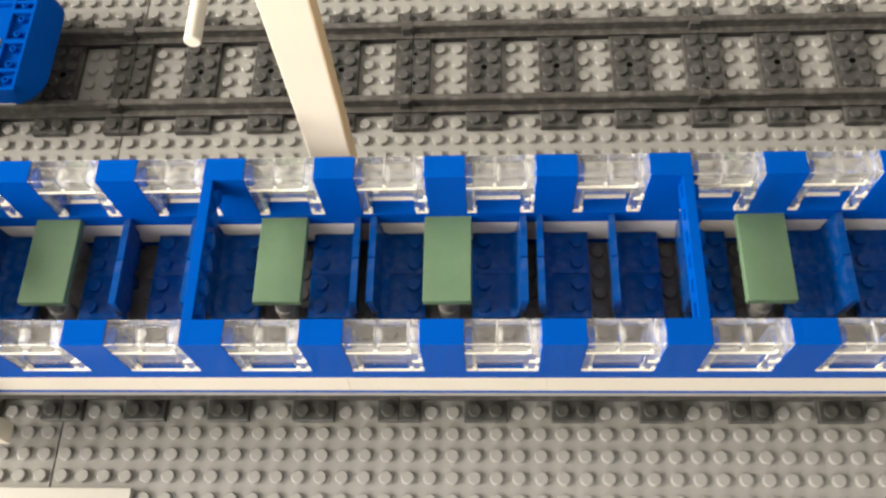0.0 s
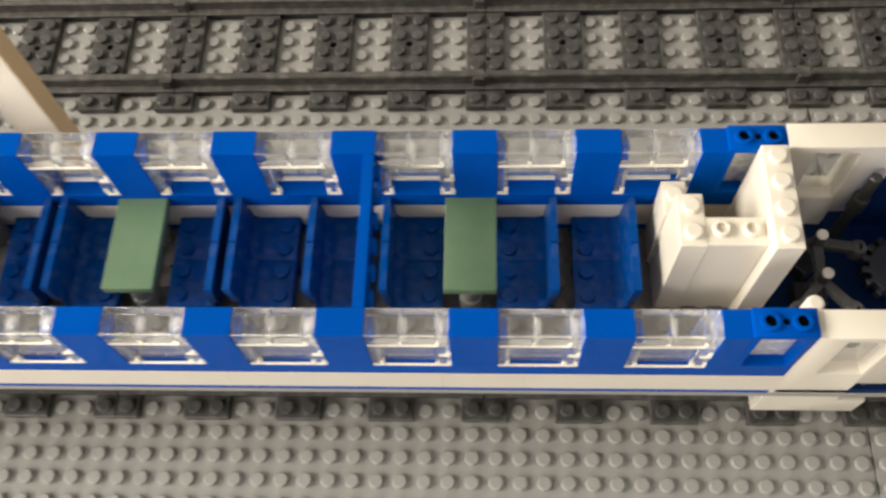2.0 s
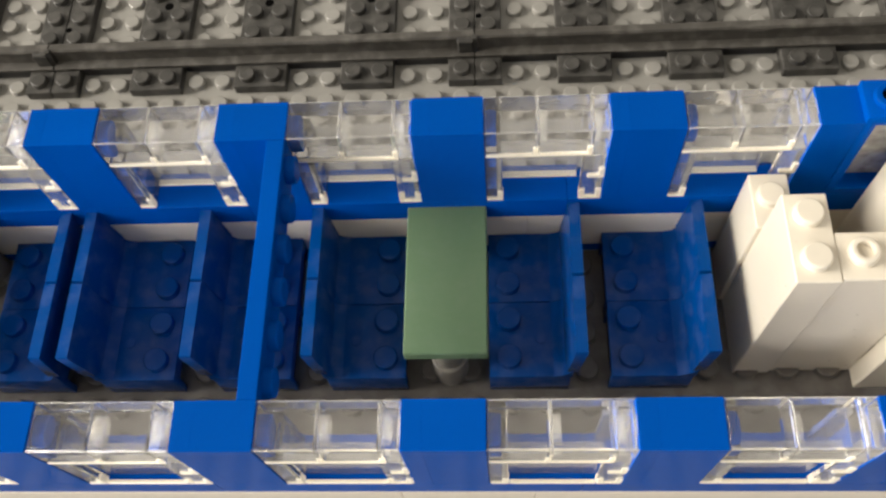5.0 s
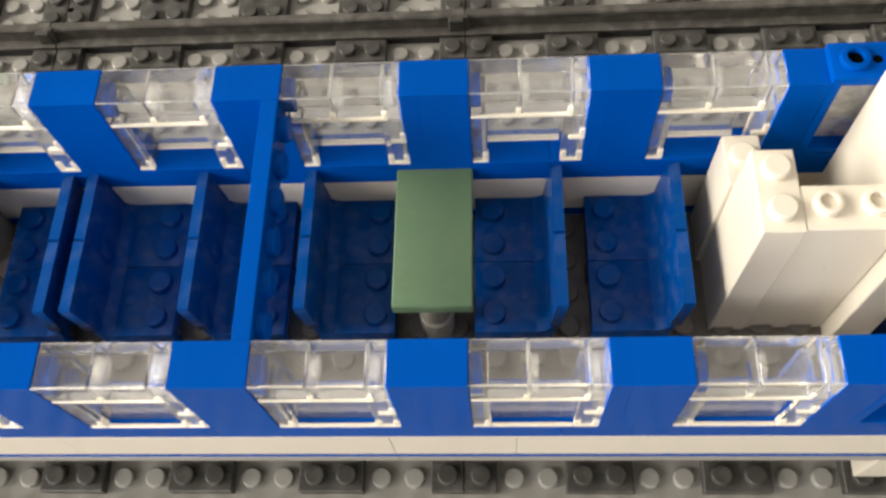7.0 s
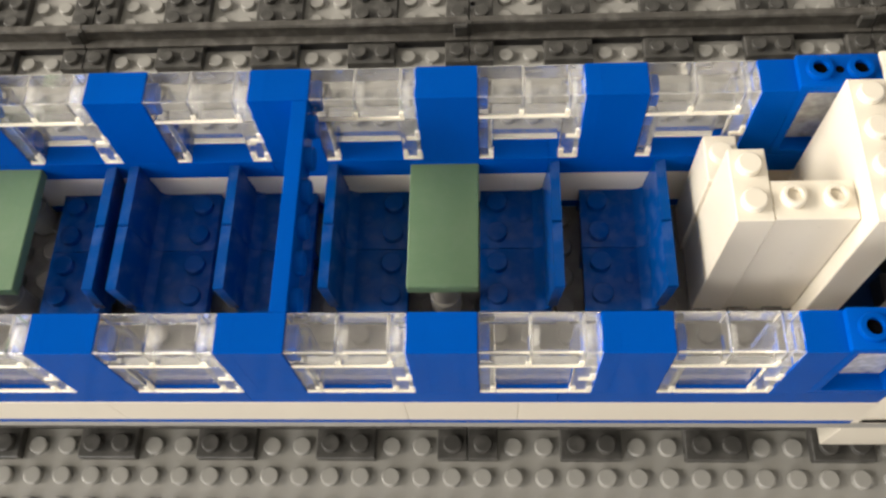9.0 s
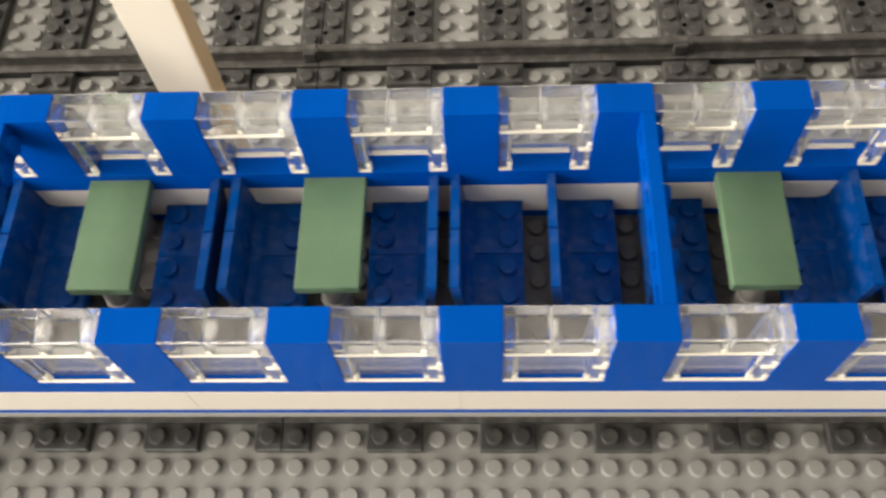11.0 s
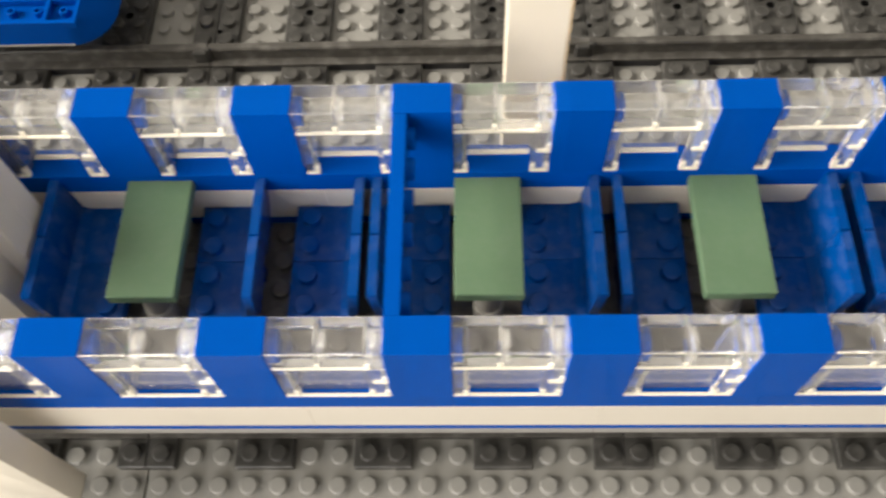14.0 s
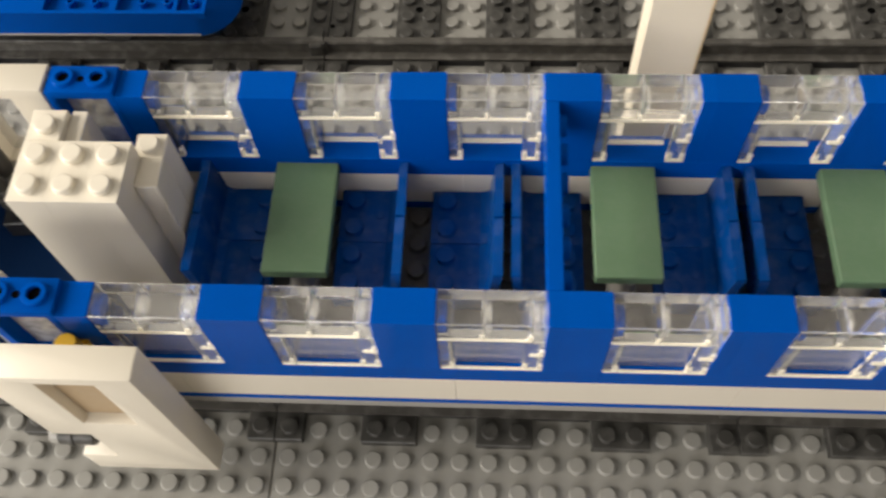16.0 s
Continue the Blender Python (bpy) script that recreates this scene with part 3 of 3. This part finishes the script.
def door_shape(flip):
    """White door 4 wide: window opening, notch for the latch on one edge; front towards -y."""
    xs, zs = [0.0, 1.15, 1.4, 2.95, 4.0], [2.05, 3.5, 5.75, 6.85, TOP - 0.42, TOP]
    gone = {(2, 3), (0, 1)}      # the window and the notch for the latch
    if flip:
        xs, gone = [4.0 - x for x in xs[::-1]], {(3 - i, j) for i, j in gone}
    return pierced(xs, zs, gone, 0.0, 1.0, 0.035)


def door_panel(flip, parent, clear=False):
    xa, xb = (1.06, 2.59) if flip else (1.41, 2.94)
    if clear:
        p = part("window_pane", Shape().box(xa, 0.48, 6.86, xb, 0.56, TOP - 0.43, 0.004), FROST, parent, "clear pane in the door's window")
        p.visible_shadow = False
        return
    p = part("window_panel", Shape().box(xa, 0.36, 6.86, xb, 0.5, TOP - 0.43, 0.004), BEIGE, parent, "beige panel in the door's window")
    xa = 1.2 if flip else 2.3
    part("panel_catch", Shape().box(xa, 0.29, 9.3, xa + 0.5, 0.36, TOP - 0.44, 0.02), TAN, p, "small brown catch")


def latch(x, y, z, parent, tip):
    s = Shape()
    s.rod((x, y, z), 0, 0.34, 1.1, 18, 0.05, 0.2, 0.3)
    s.rod((x + 0.35, y, z), 0, 0.4, 0.12, 18, 0.03)
    s.box(x + 0.2, y - 0.15, z - 0.6, x + 0.8, y + 0.5, z - 0.2, 0.05)
    p = part("latch", s, TRACK, parent, "dark grey pin in the door's notch")
    part("latch_tip", Shape().rod((x + tip * 0.25 + (1.1 if tip > 0 else 0) - tip * 0.25, y, z), 0, 0.3, tip * 0.3, 16, 0.05, 0.16, 0.15), LIGHT_GREY, p, "light grey pin end")
    return p


d = part("door", door_shape(False), WHITE, car, "white carriage door pushed out and open")
d.location, d.scale = (-5.25 * S, -1.5 * S, -0.1 * S), (1, 0.92, 1)
door_panel(False, d)
latch(-0.2, 0.32, 4.75, d, -1)
d = part("door", door_shape(True), WHITE, car, "white closed carriage door")
d.location = (42.65 * S, 0.14 * S, 0)
door_panel(True, d, True)
latch(3.0, 0.5, 4.75, d, 1)
for x in (-9.6, 42.65):
    d = part("door", door_shape(x > 0), WHITE, car, "white closed carriage door")
    d.location = (x * S, F0 * S, 0.28 * S)
    door_panel(x > 0, d, True)
part("door_post", Shape().box(-5.86, 0.25, FLOOR + 0.004, -5.56, 1.1, 9.85, 0.08), LIGHT_GREY, car, "light grey post beside the door opening")
arm = Shape()
arm.box(-4.0, -0.9, 8.6, -3.2, 0.14, 9.0, 0.03)
arm.rod((-3.55, -0.2, 9.0), 2, 0.3, 0.5, 16, 0.04)
part("door_link", arm, YELLOW, car, "yellow peg that holds the open door")

# vestibule floors: their shade is painted in with the darker blue
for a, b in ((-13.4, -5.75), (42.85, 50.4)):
    part("vestibule_floor", Shape().box(a, N0 + 0.02, FLOOR, b, F1 - 0.02, FLOOR + 0.4, 0.03), SHADED_BLUE, car, "blue floor behind the doors, darkened by painted shade")

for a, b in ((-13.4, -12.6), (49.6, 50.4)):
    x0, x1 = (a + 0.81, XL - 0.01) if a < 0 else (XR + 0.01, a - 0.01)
    part("corner_wall", Shape().box(x0, F0, FLOOR + 0.4, x1, F1 - 0.02, TOP - 0.02, 0.03), SHADED_BLUE, car, "blue wall past the door, darkened by painted shade")
    part("end_wall", Shape().box(a, N0 + 0.02, FLOOR + 0.4, b, F1 - 0.02, TOP, 0.03), BLUE, car, "blue end wall")

frame_under = Shape()
frame_under.box(-12.5, 1.3, 3.0, 49.5, 6.7, 4.15, 0.05)
part("underframe", frame_under, BLACK, car)
for bx in (-6.0, 36.0):
    bog = Shape()
    bog.box(bx, 2.4, 1.9, bx + 7.0, 5.6, 3.0, 0.06)
    bp = part("bogie", bog, BLACK, car)
    for wx in (1.2, 5.8):
        for wy in (1.3, 6.2):
            part("wheel", Shape().rod((bx + wx, wy, 2.12), 1, 0.9, 0.5, 24, 0.05), BLACK, bp)

# ---- door gear in the vestibules ----
def link_gear(x, y, label, turn=0.0, lift=0.0):
    g = thing("door_gear", label, "toy mechanism", group="door gear")
    g.matrix_basis = pose(x * S, y * S, (FLOOR + 0.4) * S, 0, 0, turn)
    part("base", Shape().box(-0.6, -0.5, 0.0, 0.6, 0.5, 0.8 + lift, 0.05), BLACK, g)
    part("axle", Shape().rod((0.0, 0.0, 0.8 + lift), 2, 0.22, 1.9, 18, 0.04).rod((0.0, 0.0, 1.3 + lift), 2, 0.38, 0.5, 18, 0.05), DARK_GREY, g, "dark grey axle")
    for ang in (-42, 42):
        c, n = math.cos(radians(ang - 90)), math.sin(radians(ang - 90))
        arm = Shape()
        w = 0.17
        prof = [(-n * w, c * w), (n * w, -c * w), (1.5 * c + n * w, 1.5 * n - c * w), (1.5 * c - n * w, 1.5 * n + c * w)]
        arm.prism(prof, 2, 1.8 + lift, 2.15 + lift)
        arm.rod((1.5 * c, 1.5 * n, 1.55 + lift), 2, 0.3, 0.62, 18, 0.05, 0.15, 0.3)
        part("arm", arm, TRACK, g, "grey lever with a pin hole")
    part("cap", Shape().rod((0.0, 0.0, 2.7 + lift), 2, 0.21, 0.12, 18, 0.05), WHITE, g, "white peg end")
    return g


GEAR = "dark grey door levers with a white peg end"
link_gear(44.45, 5.2, GEAR, 40)
link_gear(44.4, 3.65, GEAR, 0)
link_gear(-8.25, 6.05, GEAR, 95)
link_gear(-9.95, 3.1, "grey door levers low on the shaded blue floor", 10, -0.6)
rod = thing("door_rod", "dark grey upright rod beside the door", "rod", (-8.3, 6.7, FLOOR + 0.4), group="door rods")
part("shaft", Shape().rod((0, 0, 0), 2, 0.22, 4.5, 16, 0.06), DARK_GREY, rod)
part("collar", Shape().rod((0, 0, 2.2), 2, 0.32, 0.9, 16, 0.06), DARK_GREY, rod)
copy_thing(rod, pose(46.0 * S, 6.6 * S, (FLOOR + 0.4) * S))
wheel_gear = thing("gear_wheel", "black toothed toy gear wheel behind the door", "gear wheel", (47.6, 4.4, FLOOR + 0.4))
hub = Shape().rod((0, 0, 0), 2, 0.35, 1.6, 16, 0.05)
part("hub", hub, BLACK, wheel_gear)
disc = Shape().rod((0, 0, 1.0), 2, 1.15, 0.5, 32, 0.05)
part("disc", disc, BLACK, wheel_gear)
tooth = part("tooth", Shape().box(1.1, -0.13, 1.02, 1.42, 0.13, 1.48, 0.05), BLACK, wheel_gear)
for k in range(1, 16):
    o = share(tooth, wheel_gear)
    o.rotation_euler = (0, 0, 2 * math.pi * k / 16)
peg = Shape().rod((42.8, 1.45, FLOOR + 0.38), 2, 0.3, 5.35, 18, 0.12)
single("door_peg", peg, WHITE, "white round peg beside the door", "peg")
peg = Shape().rod((-5.7, 1.45, FLOOR - 0.004), 2, 0.24, 5.45, 18, 0.12)
single("door_peg", peg, WHITE, "white round peg beside the door", "peg")


# ---- seats ----
def seat_shapes(face):
    """A toy seat 2 x 2 studs, facing +x (1) or -x (-1), its origin at the middle of its foot."""
    legs = [(-0.99, 0.0), (-0.8, 0.0), (-0.8, 0.62), (0.8, 0.62), (0.8, 0.0), (0.99, 0.0), (0.99, 1.05), (-0.99, 1.05)]
    pan = bevelled(Shape().prism(legs, 0, -1.0, 1.0), 0.018)
    mark = Shape().rod((-0.3 * face, 0.0, 1.05), 2, 0.14, 0.03, 12, 0.01)
    back = Shape()
    prof = [(-0.55, 0.7), (0.55, 0.7), (0.992, 1.4), (0.992, 2.7), (0.96, 2.75), (-0.96, 2.75), (-0.992, 2.7), (-0.992, 1.4)]
    xa, xb = (-1.3, -1.02) if face > 0 else (1.02, 1.3)
    back.prism(prof, 0, xa, xb)
    # the backrest leans outwards to its top
    back.v = [(x + face * 0.2 * (2.75 - z) / 2.05, y, z) for x, y, z in back.v]
    # sloping foot of the backrest, run into the pan
    lean = [(1.04, 1.0), (1.04, 1.55), (0.95, 1.3), (0.8, 1.12), (0.55, 1.04), (0.55, 1.0)]
    n0 = len(back.v)
    pts = [(-x * face, z) for x, z in lean]
    for y in (-0.994, 0.994):
        for x, z in pts:
            back.v.append((x, y, z))
    n = len(pts)
    for k in range(n):
        q = [n0 + k, n0 + (k + 1) % n, n0 + n + (k + 1) % n, n0 + n + k]
        back.f.append(q if face > 0 else q[::-1])
    cap0, cap1 = [n0 + k for k in range(n)], [n0 + n + k for k in range(n)]
    back.f.append(cap0[::-1] if face > 0 else cap0)
    back.f.append(cap1 if face > 0 else cap1[::-1])
    return pan, mark, back


SEATS = {}


def seat(x_mid, y_mid, face):
    at = pose(x_mid * S, y_mid * S, FLOOR * S)
    if face not in SEATS:
        one = thing("seat", "glossy blue toy seat with two studs, on the floor", "seat", group="carriage seats")
        pan, mark, back = seat_shapes(face)
        part("seat_pan", pan, SEAT_BLUE, one)
        part("mould_mark", mark, SEAT_BLUE, one)
        for j in (-0.5, 0.5):
            part("stud", Shape().rod((0.5 * face, j, 1.05), 2, 0.305, 0.21, 18, 0.03), SEAT_BLUE, one)
        part("backrest", back, SEAT_BLUE, one)
        one.matrix_basis = at
        SEATS[face] = one
        return one
    return copy_thing(SEATS[face], at)


for y in (4.0 + CY, 6.0 + CY):
    for x in (3.5, 6.5, 13.5, 20.5, 33.5, 36.5):
        seat(x, y, -1)
    for x in (-0.5, 9.35, 16.5, 23.5, 26.5, 29.4):
        seat(x, y, 1)

# ---- tables ----
tab = thing("carriage_table", "sand green toy table on grey round posts", "table", (1.58, 5.06 + CY, FLOOR), group="carriage tables")
part("tabletop", Shape().box(-0.99, -1.99, 2.25, 0.99, 1.99, 2.65, 0.03), GREEN, tab)
for y in (-1.5, 1.5):
    post = Shape()
    post.rod((0, y, 0), 2, 0.45, 1.1, 20, 0.05)
    post.rod((0, y, 1.1), 2, 0.36, 1.15, 20, 0.05)
    part("post", post, MID_GREY, tab, "grey round post")
for x in (11.5, 18.5, 31.5):
    copy_thing(tab, pose(x * S, (5.06 + CY) * S, FLOOR * S))

# ---- white cabins at the ends ----
left_cabin = thing("end_cabin", "white toy brick cabin with studs on top, at the carriage end", "cabin")
LT = 10.5
for x in (-5.72, -4.69, -3.66):
    part("brick_column", Shape().box(x, 3.46, FLOOR, x + 1.029, 5.46, LT, 0.003), WHITE, left_cabin)
part("back_column", Shape().box(-5.72, 5.465, FLOOR, -4.72, 6.55, LT, 0.025), WHITE, left_cabin)
part("back_ledge", Shape().box(-4.715, 5.465, FLOOR, -4.25, 6.7, LT - 0.25, 0.025), WHITE, left_cabin)
for i, j in ((0, 0), (1, 0), (2, 0), (0, 1), (1, 1), (2, 1), (0, 2)):
    stud_part(TOP_STUD, left_cabin, -5.2 + 1.03 * i, 3.96 + j, LT)
part("low_wall", Shape().box(-2.63, 4.45, FLOOR, -1.97, 5.46, 9.75, 0.025).box(-2.88, 5.46, FLOOR, -1.97, 6.28, 9.75, 0.025), WHITE, left_cabin)
stud_part(TOP_STUD, left_cabin, -2.42, 5.83, 9.75)

right_cabin = thing("end_cabin", "white toy brick cabin with an open niche and hollow studs", "cabin")
RT = 10.25
part("side_wall", Shape().box(38.66, 3.48, FLOOR, 39.57, 5.5, RT, 0.025), WHITE, right_cabin)
for y in (4.0, 5.0):
    stud_part(TOP_STUD, right_cabin, 39.12, y, RT)
part("low_wall", Shape().box(38.55, 5.505, FLOOR, 39.42, 6.9, 8.7, 0.025), WHITE, right_cabin)
stud_part(TOP_STUD, right_cabin, 38.95, 6.3, 8.7)
part("front_wall", Shape().box(39.58, 3.53, FLOOR, 41.57, 4.6, RT - 0.02, 0.03), WHITE, right_cabin)
for x in (40.06, 41.06):
    part("hollow_stud", Shape().stud(x, 4.1, RT - 0.02, 18, True), WHITE, right_cabin)
part("end_wall", Shape().box(41.58, 3.06, FLOOR, 42.52, 7.03, 10.95, 0.025), WHITE, right_cabin)
for y in range(4):
    stud_part(TOP_STUD, right_cabin, 42.05, 3.55 + y, 10.95)
part("cabin_floor", Shape().box(39.6, 4.62, FLOOR, 41.56, 6.9, FLOOR + 0.4, 0.03), TAN, right_cabin, "tan floor tile")

# ---- overhead line mast ----
mast = thing("line_mast", "white upright mast with a round arm over the track", "mast")
part("mast_post", Shape().box(12.1, 10.7, 0.0, 13.96, 11.7, 25.4, 0.04), CREAM, mast)
part("mast_edge", Shape().box(13.962, 10.7, 0.41, 14.0, 11.7, 25.4, 0.01), MAST_EDGE, mast, "thin tan strip on the right side of the mast")
part("mast_foot", Shape().box(11.5, 10.2, 0.0, 14.5, 12.2, 0.4, 0.03), WHITE, mast)
part("mast_arm", Shape().rod((13.38, 10.72, 24.2), 1, 0.2, -8.05, 18, 0.03), WHITE, mast)

# ---- second vehicle, on the far track ----
wagon = thing("flat_wagon", "blue toy wagon base, open on top, on the other track", "train wagon")
wb = Shape()
X1, Y0, Y1 = -3.3, 16.42, 23.6
# hull with a rounded end that leans in towards the rim
rings = []
for z, inset, r in ((2.6, 0.12, 1.6), (2.75, 0.0, 1.6), (2.95, 0.05, 1.6), (3.4, 0.5, 1.1), (3.86, 0.9, 0.5), (3.9, 0.98, 0.3), (3.6, 1.0, 0.3)):
    xe, ring = X1 - inset, []
    dy = 0.16 if z == 3.6 else 0.0
    for yc, a0 in ((Y0 + r + dy, -90), (Y1 - r - dy, 0)):
        for k in range(9):
            a = radians(a0 + 90 * k / 8)
            ring.append((xe - r + r * math.cos(a), yc + r * math.sin(a), z))
    rings.append([(-30, Y0 + dy, z)] + ring + [(-30, Y1 - dy, z)])
n, n0 = len(rings[0]), len(wb.v)
for ring in rings:
    wb.v.extend(ring)
for j in range(len(rings) - 1):
    for k in range(n):
        q = (k + 1) % n
        wb.f.append([n0 + j * n + k, n0 + j * n + q, n0 + (j + 1) * n + q, n0 + (j + 1) * n + k])
wb.f.append([n0 + (len(rings) - 1) * n + k for k in range(n)])
wb.f.append([n0 + k for k in range(n)][::-1])
RIM, DEEP = 3.92, 3.58
for y in (Y0 + 0.01, Y0 + 1.2, Y1 - 1.4, Y1 - 0.2):
    wb.box(-30, y, DEEP, X1 - 1.0, y + 0.19, RIM, 0.03)
for x in (X1 - 1.2, X1 - 2.4):
    wb.box(x, Y0 + 0.1, DEEP, x + 0.19, Y1 - 0.1, RIM - 0.004, 0.03)
for y in (Y0 + 3.05, Y0 + 5.1):
    wb.box(X1 - 2.3, y, DEEP, X1 - 1.1, y + 0.3, RIM - 0.008, 0.03)
for x in (-8.35, -14.3, -17.4, -20.5):
    wb.box(x, Y0 + 0.1, DEEP, x + 0.32, Y1 - 0.1, RIM - 0.004, 0.03)
wb.box(-30, Y0 + 0.1, DEEP, -11.1, Y0 + 1.3, RIM - 0.006, 0.03)
for x in (-4.95, -6.0, -7.05, -9.05, -10.1):
    wb.rod((x, Y0 + 0.74, DEEP), 2, 0.2, 0.28, 14, 0.02, 0.11, 0.2)
for k in range(6):
    wb.rod((X1 - 1.72, Y0 + 1.75 + k * 1.0, DEEP), 2, 0.2, 0.28, 14, 0.02, 0.11, 0.2)
part("body", wb, BLUE, wagon)
part("side_strip", Shape().box(-30, Y0 - 0.03, 2.62, X1 - 1.5, Y0 + 0.05, 2.72, 0.01), LIGHT_GREY, wagon, "thin light grey strip low on the side")
part("clip", Shape().box(X1 - 3.9, Y0 + 2.6, DEEP, X1 - 2.5, Y0 + 3.4, RIM + 0.1, 0.05), WHITE, wagon, "white clip in the hollow")
wf = Shape().box(-28, 17.6, 1.9, -6, 22.4, 2.85, 0.05)
part("bogie", wf, BLACK, wagon)
for wx in (-25, -9.0):
    for wy in (17.3, 22.2):
        part("wheel", Shape().rod((wx, wy, 2.12), 1, 0.9, 0.5, 24, 0.05), BLACK, wagon)

# ---- loose plate in front ----
single("cream_plate", Shape().box(-12.0, -9.1, 0.0, 4.0, -3.1, 0.42, 0.03), PALE, "smooth cream plate lying on the baseplate", "plate")
